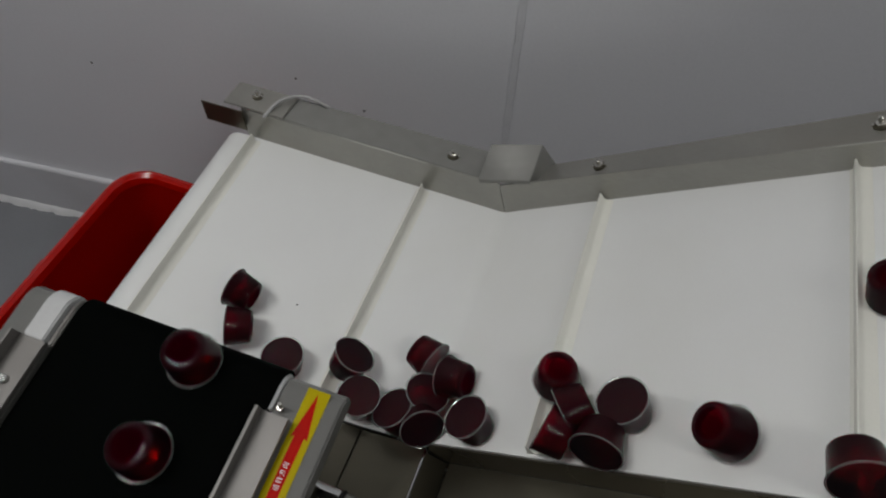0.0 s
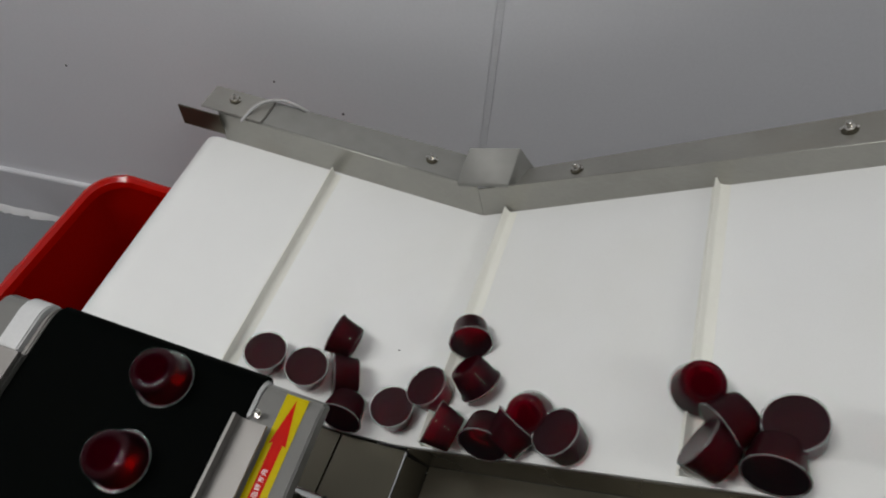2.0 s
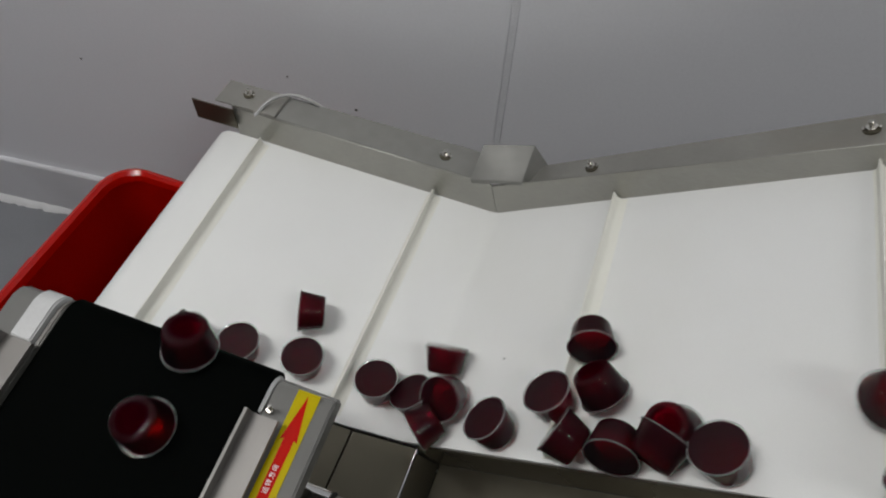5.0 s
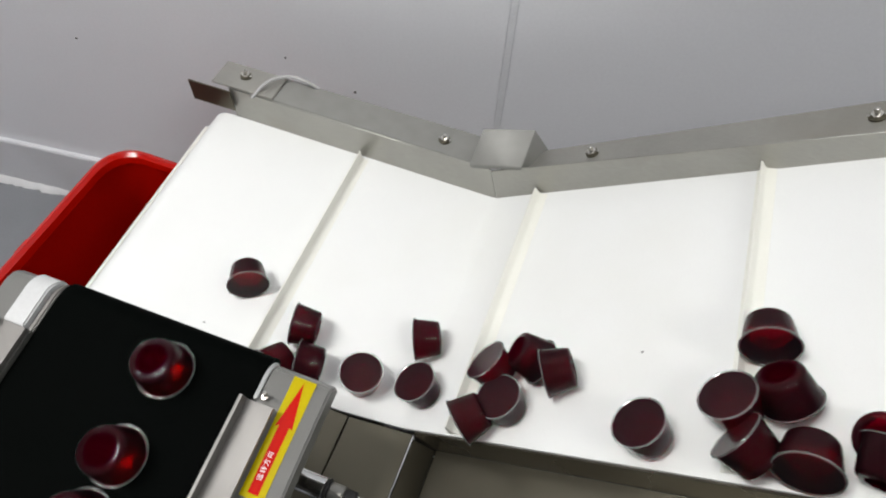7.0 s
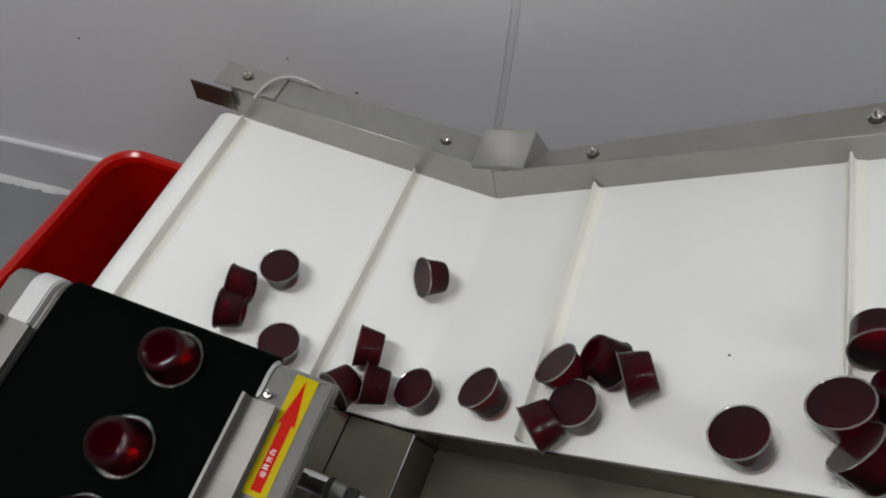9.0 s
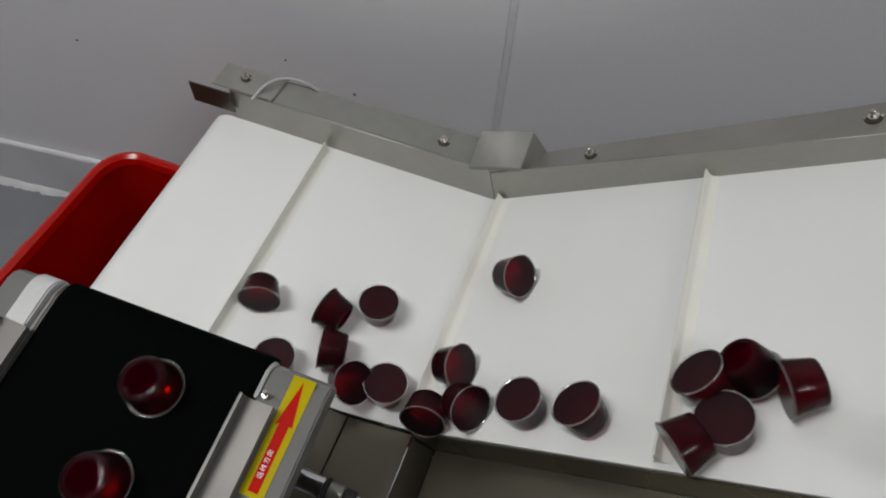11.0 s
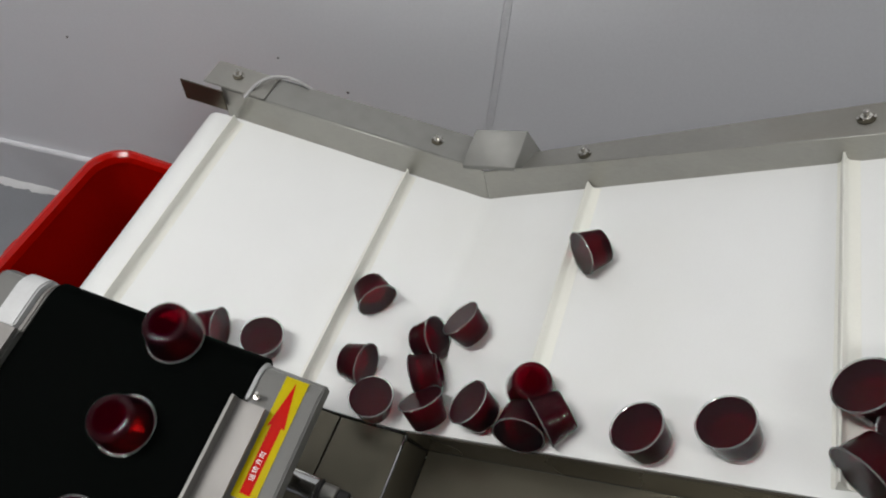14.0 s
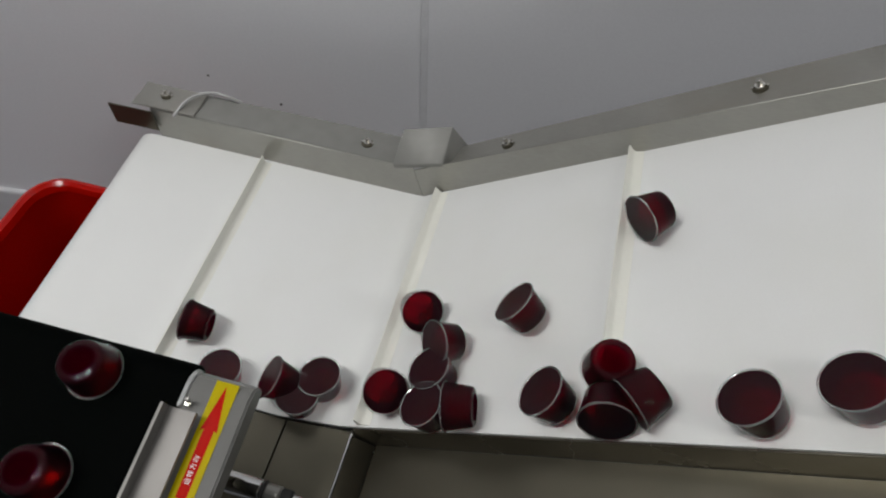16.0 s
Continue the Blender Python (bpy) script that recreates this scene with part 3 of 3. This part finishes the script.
def make_cup():
    """A cup about its own middle, lid towards +z."""
    cup = tagged(empty("jelly_cup"), "clear plastic mini cup of dark red jelly with a sealed lid", "jelly cup", "jelly cups on the line")
    bm = bmesh.new()
    bm_turn(bm, [(0.006, 0.0014), (0.0108, 0.0012), (0.0118, 0.0006), (R_BASE - 0.0022, 0.0007), (R_BASE - 0.0007, 0.0016), (R_BASE, 0.0034), (R_LID + 0.0002, H_CUP - 0.0012), (R_LID, H_CUP - 0.0005)], 36)
    part("jelly", bm, JELLY, cup, "dark red jelly", smooth=50, m=pose(0, 0, -H_CUP / 2))
    bm = bmesh.new()
    bm_turn(bm, [(0.0112, 0.0), (R_BASE - 0.0019, 0.0002), (R_BASE - 0.0003, 0.0012), (R_BASE + 0.0004, 0.0032), (R_LID + 0.0005, H_CUP - 0.001)], 36, caps=False)
    part("shell", bm, CLEAR, cup, "clear plastic cup wall", smooth=50, m=pose(0, 0, -H_CUP / 2))
    bm = bmesh.new()
    bm_turn(bm, [(R_LID + 0.0005, H_CUP - 0.0011), (R_LID + 0.0014, H_CUP - 0.0013), (R_LID + 0.0017, H_CUP - 0.0007), (R_LID + 0.0014, H_CUP), (R_LID + 0.0004, H_CUP)], 36, caps=False)
    part("rim", bm, RIM, cup, "clear sealing rim", smooth=30, m=pose(0, 0, -H_CUP / 2))
    bm = bmesh.new()
    bm_turn(bm, [(R_LID + 0.0003, H_CUP + 0.0001), (0.013, H_CUP - 0.0001), (0.006, H_CUP - 0.0002), (0.0003, H_CUP - 0.0002)], 36, caps=False)
    part("lid", bm, FILM, cup, "sealed see-through lid film", smooth=50, m=pose(0, 0, -H_CUP / 2))
    return cup

# ---- motion of belts and cups ----
S_ROWS = [(0, 0), (0.5, 0.032), (1, 0.0695), (1.5, 0.106), (2, 0.142), (2.5, 0.1775), (3, 0.2125), (3.42, 0.242), (4.85, 0.242), (5.5, 0.2875), (6, 0.321), (6.5, 0.355), (7, 0.389), (7.5, 0.424), (7.95, 0.4545), (8.1, 0.457), (9.38, 0.457), (11, 0.573), (11.5, 0.607), (12, 0.643), (12.5, 0.679), (12.7, 0.6915), (12.8, 0.693), (14.06, 0.693), (14.5, 0.722), (15, 0.756), (15.5, 0.79), (16, 0.824)]
TIMES = sorted({round(0.25 * i, 2) for i in range(65)} | {t for t, s in S_ROWS})
V_FEED, X_FEED = 0.09, -0.1552


def travel(t):
    """How far the white belt has run by t."""
    return float(np.interp(t, [r[0] for r in S_ROWS], [r[1] for r in S_ROWS]))


def cup_turn(phi, el):
    """Turn of a cup whose lid looks along phi in the belt's plane, el degrees off it."""
    return pose(0, 0, 0, 0, 0, phi) @ pose(0, 0, 0, 0, 90 - el) @ pose(0, 0, 0, 0, 0, phi * 1.7)


def rest(phi, el):
    """The cup's own pose on a flat support: turned, and lowered until it touches."""
    m = cup_turn(phi, el)
    low = 1.0
    for r, z in ((R_LID + 0.0012, H_CUP / 2), (R_BASE, -H_CUP / 2), (R_LID + 0.0012, H_CUP / 2 - 0.001)):
        for i in range(24):
            a = 2 * math.pi * i / 24
            low = min(low, (m @ Vector((r * math.cos(a), r * math.sin(a), z))).z)
    return pose(0, 0, 0.0006 - low) @ m


def on_belt(t, stay):
    _, u0, y, phi, el = stay
    u = u0 + travel(t)
    k = min(max((u + 0.025) / 0.05, 0), 1)
    k = k * k * (3 - 2 * k)
    at = belt_pose(u, y).translation
    return pose(*at, 0, -math.degrees(ANGLE) * k) @ rest(phi, el)


def on_feed(t, fall):
    return CLIMB @ pose(X_FEED, YF + 0.002 - V_FEED * (fall - t), ZB + 0.0007) @ rest(fall * 100, -90)


def between(a, b, k):
    return Matrix.LocRotScale(a.translation.lerp(b.translation, k), a.to_quaternion().slerp(b.to_quaternion(), k), None)


def easy(rows):
    """No more than 60 degrees of turn from row to row."""
    out = [rows[0]]
    for t, m in rows[1:]:
        t0, m0 = out[-1]
        turn = math.degrees(m0.to_quaternion().rotation_difference(m.to_quaternion()).angle)
        turn = min(turn, 360 - turn)
        n = max(1, min(math.ceil(turn / 60), int((t - t0) * FPS)))
        out += [(t0 + (t - t0) * i / n, between(m0, m, i / n)) for i in range(1, n)]
        out.append((t, m))
    return out


CUPS = []


def belt_cup(fall, *stays):
    """A cup that drops off the feed belt at fall (None: it already lies on the white belt), then lies as each stay says from its time on."""
    CUPS.append((fall, stays))


belt_cup(None, (0, -0.2246, -0.2186, 174, 10), (5, -0.2247, -0.2189, -12, 8), (5.72, -0.2629, -0.2252, 3, -60), (11, -0.2732, -0.2225, -30, -75))
belt_cup(None, (0, -0.2081, -0.2559, -156, 10), (5, -0.2078, -0.2589, -5, 8), (5.72, -0.2323, -0.2361, -156, 10))
belt_cup(0.08, (0, -0.1951, -0.2872, -90, 12), (4.6, -0.2187, -0.2872, -132, 10), (5.8, -0.2246, -0.2872, -84, 10), (6.28, -0.3007, -0.2872, -138, 5), (11.4, -0.3069, -0.2872, -129, 5))
belt_cup(0.88, (0, -0.2468, -0.2621, 0, 90), (5, -0.2494, -0.262, 162, 68), (5.75, -0.2417, -0.2697, -150, 30), (6.45, -0.2782, -0.269, 0, 90), (11.4, -0.2852, -0.2664, 0, 90))
belt_cup(1.53, (0, -0.2918, -0.2608, 0, 90), (5, -0.2991, -0.2589, 169, 75), (5.75, -0.2877, -0.2663, -36, 55), (6.25, -0.2952, -0.239, 153, 65), (11.4, -0.3069, -0.2399, 165, 65))
belt_cup(None, (0, -0.1487, -0.2726, 0, 90), (2.6, -0.1512, -0.2808, 155, 80))
belt_cup(None, (0, -0.0856, -0.2536, 45, 55), (1.35, -0.1076, -0.2482, 0, 90), (5, -0.0922, -0.254, 147, 75))
belt_cup(None, (0, -0.061, -0.2842, 0, 90), (1.2, -0.0737, -0.2872, 168, 40), (5, -0.0784, -0.2872, 147, 40))
belt_cup(None, (0, -0.0157, -0.2203, -21, 0), (1.85, -0.0804, -0.1858, -66, 8), (5, -0.0733, -0.1956, -82, 8))
belt_cup(None, (0, 0.0398, -0.2413, 174, 8), (1.4, -0.0618, -0.2332, -47, -65), (5, -0.0601, -0.2396, -58, -65))
belt_cup(None, (0, 0.0081, -0.2649, 20, 50), (1.4, 0.0059, -0.2689, 126, -62), (5, -0.0015, -0.2726, 33, -62))
belt_cup(None, (0, 0.0143, -0.287, -47, 8), (1.4, -0.0312, -0.2872, -84, 12), (5, -0.0435, -0.2872, -93, 12))
belt_cup(None, (0, -0.0187, -0.287, 173, 60), (1.4, -0.0079, -0.287, 55, 8), (5, -0.0007, -0.2872, 72, 8))
belt_cup(None, (0, 0.0694, -0.2815, 0, 90), (1.4, 0.0391, -0.2854, 160, 80), (5, 0.037, -0.2847, 0, 90))
belt_cup(None, (0, 0.1447, -0.2328, 177, -62), (1.75, 0.1409, -0.2352, 153, -62))
belt_cup(None, (0, 0.1681, -0.2615, -144, 8), (1.75, 0.1654, -0.2608, -135, 8))
belt_cup(None, (0, 0.1579, -0.2872, 165, 35), (1.75, 0.1541, -0.2872, 153, 40))
belt_cup(None, (0, 0.1947, -0.2872, -90, 12), (1.75, 0.1936, -0.2872, -93, 12))
belt_cup(None, (0, 0.2082, -0.2554, 0, 90), (1.75, 0.2047, -0.2621, 0, 90))
belt_cup(None, (0, 0.2825, -0.2707, 30, -65))
belt_cup(None, (0, 0.3645, -0.287, -77, 10))
belt_cup(None, (0, 0.3875, -0.1423, 0, -90))
belt_cup(2.18, (0, -0.3896, -0.2106, -159, 8), (8.05, -0.485, -0.1427, -144, 20), (9.8, -0.4951, -0.1321, -15, 12), (11.45, -0.5286, -0.1049, -135, 20))
belt_cup(2.87, (0, -0.3742, -0.2617, 0, 90), (7.75, -0.365, -0.2661, 152, 76), (10.4, -0.3855, -0.271, 147, 79), (11.4, -0.3838, -0.2743, 150, 78), (12.45, -0.3895, -0.2736, 155, 78))
belt_cup(3.55, (0, -0.441, -0.2696, 0, 90), (11.4, -0.4427, -0.2824, 150, 75), (12.45, -0.4487, -0.2847, 155, 76))
belt_cup(4.2, (0, -0.4926, -0.2765, -169, 8), (10.5, -0.4969, -0.2764, -23, 8), (11.5, -0.522, -0.2771, -138, 8))
belt_cup(4.95, (0, -0.5137, -0.2421, -169, 8), (10.5, -0.5246, -0.2392, -5, 8), (11.5, -0.5485, -0.2531, 168, -60))
belt_cup(5.65, (0, -0.5212, -0.287, -118, 10), (10.5, -0.5344, -0.287, -77, 10), (11.6, -0.5484, -0.2872, -81, 12))
belt_cup(6.55, (0, -0.5959, -0.2118, -57, 8), (7.1, -0.6389, -0.1923, 0, 90), (11.5, -0.64, -0.1864, 144, 78), (12.75, -0.6367, -0.194, 150, 68))
belt_cup(7.28, (7.5, -0.598, -0.2707, 0, 90), (11.2, -0.5891, -0.2755, -21, 78), (12.75, -0.5958, -0.2786, 168, 72))
belt_cup(8.0, (0, -0.6662, -0.2258, -167, 8), (10.4, -0.6779, -0.2169, 168, 8), (11.5, -0.6795, -0.2109, 12, 10), (14.2, -0.7089, -0.224, -126, 50))
belt_cup(8.5, (0, -0.6612, -0.2546, -166, 8), (11.5, -0.6621, -0.2477, -153, 10), (14.25, -0.7155, -0.2524, 0, 90))
belt_cup(9.2, (0, -0.6325, -0.2815, -14, 50), (11.5, -0.6469, -0.2857, 108, 60), (14.3, -0.6755, -0.2872, -171, 20))
belt_cup(9.95, (0, -0.7097, -0.2853, 0, 90), (12.45, -0.7174, -0.2872, 162, 80), (14.3, -0.7125, -0.2872, 0, 90))
belt_cup(10.57, (0, -0.7589, -0.2216, -69, 8), (11.12, -0.7643, -0.1785, -42, 8), (14.6, -0.7526, -0.1832, -36, 20))
belt_cup(11.45, (0, -0.7455, -0.2484, 0, 20), (12.6, -0.7477, -0.2572, -3, 20), (14.1, -0.7519, -0.2591, -3, 20), (14.78, -0.7644, -0.2693, -36, 25))
belt_cup(12.22, (0, -0.8442, -0.2667, 0, 90), (14.15, -0.8509, -0.266, 162, 80))
belt_cup(13.15, (0, -0.8986, -0.2762, 15, 10), (15.1, -0.8883, -0.2783, -174, 40))
belt_cup(13.98, (0, -0.8674, -0.287, 0, 90))
belt_cup(14.75, (0, -0.9494, -0.2827, 0, 90))
belt_cup(15.55, (0, -0.994, -0.2398, -177, 8))
for fall in (16.15, 17.0, 17.8, 18.5):
    belt_cup(fall)

model = make_cup()
model_cups = [model] + [copy_thing(model, Matrix()) for c in CUPS[1:]]

# dirt specks on the moving belt
specks = []
for u0, y, r in ((-0.1725, -0.203, 0.0011), (-0.62, -0.268, 0.0009)):
    bm = bmesh.new()
    bm_turn(bm, [(r, 0.0002), (r * 0.8, 0.0006), (r * 0.3, 0.0008)], 8)
    specks.append((part("speck", bm, DARK, conveyor, "tiny dark crumb"), u0, y))

CLEAT_AT = 0.1388


# the cups slip a little on the belt, so the belt itself runs further than they do
SLIP = [(0, -0.010), (3, -0.008), (5.5, -0.002), (7, 0.001), (11, 0.0045), (16, 0.0035)]


def cleat_pose(u):
    m = belt_pose(u)
    to = Matrix.Translation(m.translation)
    return to @ pose(0, 0, 0, 0, 0, SKEW * min(max(m.translation.x / X_END, 0), 1)) @ to.inverted() @ m


def motions():
    for k, c in enumerate(cleats):
        walk(c, easy([(t, cleat_pose(CLEAT_AT + k * PITCH + travel(t) + float(np.interp(t, *zip(*SLIP))))) for t in TIMES]))
    for ob, u0, y in specks:
        walk(ob, easy([(t, belt_pose(u0 + travel(t), y)) for t in TIMES]))
    for ob, (fall, stays) in zip(model_cups, CUPS):
        rows = []
        start = 0.0
        if fall is not None:
            last = min(fall, 16.0)
            rows += [(t, on_feed(t, fall)) for t in TIMES if t < last - 0.02] + [(last, on_feed(last, fall))]
            if fall + 0.43 < 16 and stays:
                lip = pose(X_FEED, YF, ZB - 0.002)
                for dt, y, z, turn in ((0.08, 0.006, 0.006, -28), (0.16, 0.014, 0.008, -68)):
                    rows.append((fall + dt, lip @ pose(0, y, z, turn) @ rest(fall * 100, -90)))
                start = fall + 0.42
                landed = on_belt(start, stays[0])
                # first touch near the lip, lid up, then a short hop to where it stays
                k = min(max((landed.translation.y + 0.27) / 0.05, 0.3), 1.0)
                hit = landed.translation.lerp(Vector((X_FEED - 0.016, -0.262, 0.0)), k)
                touch = pose(hit.x, hit.y, 0.019, -160) @ cup_turn(fall * 100, -90)
                rows.append((fall + 0.25, touch))
                rows.append((fall + 0.34, pose(0, 0, 0.012) @ between(touch, landed, 0.6)))
                rows.append((start, landed))
                start += 0.02
        for i, stay in enumerate(stays):
            t0 = max(start, stay[0] + 0.12 if i else start)
            t1 = stays[i + 1][0] - 0.12 if i + 1 < len(stays) else 16.0
            if t1 < t0:
                t1 = t0
            rows += [(t, on_belt(t, stay)) for t in sorted({t0, t1} | {t for t in TIMES if t0 + 0.03 < t < t1 - 0.03})]
            start = t1 + 0.2
        clean = []
        for t, m in rows:
            if not clean or frame(t) > frame(clean[-1][0]):
                clean.append((t, m))
        walk(ob, easy(clean))


motions()
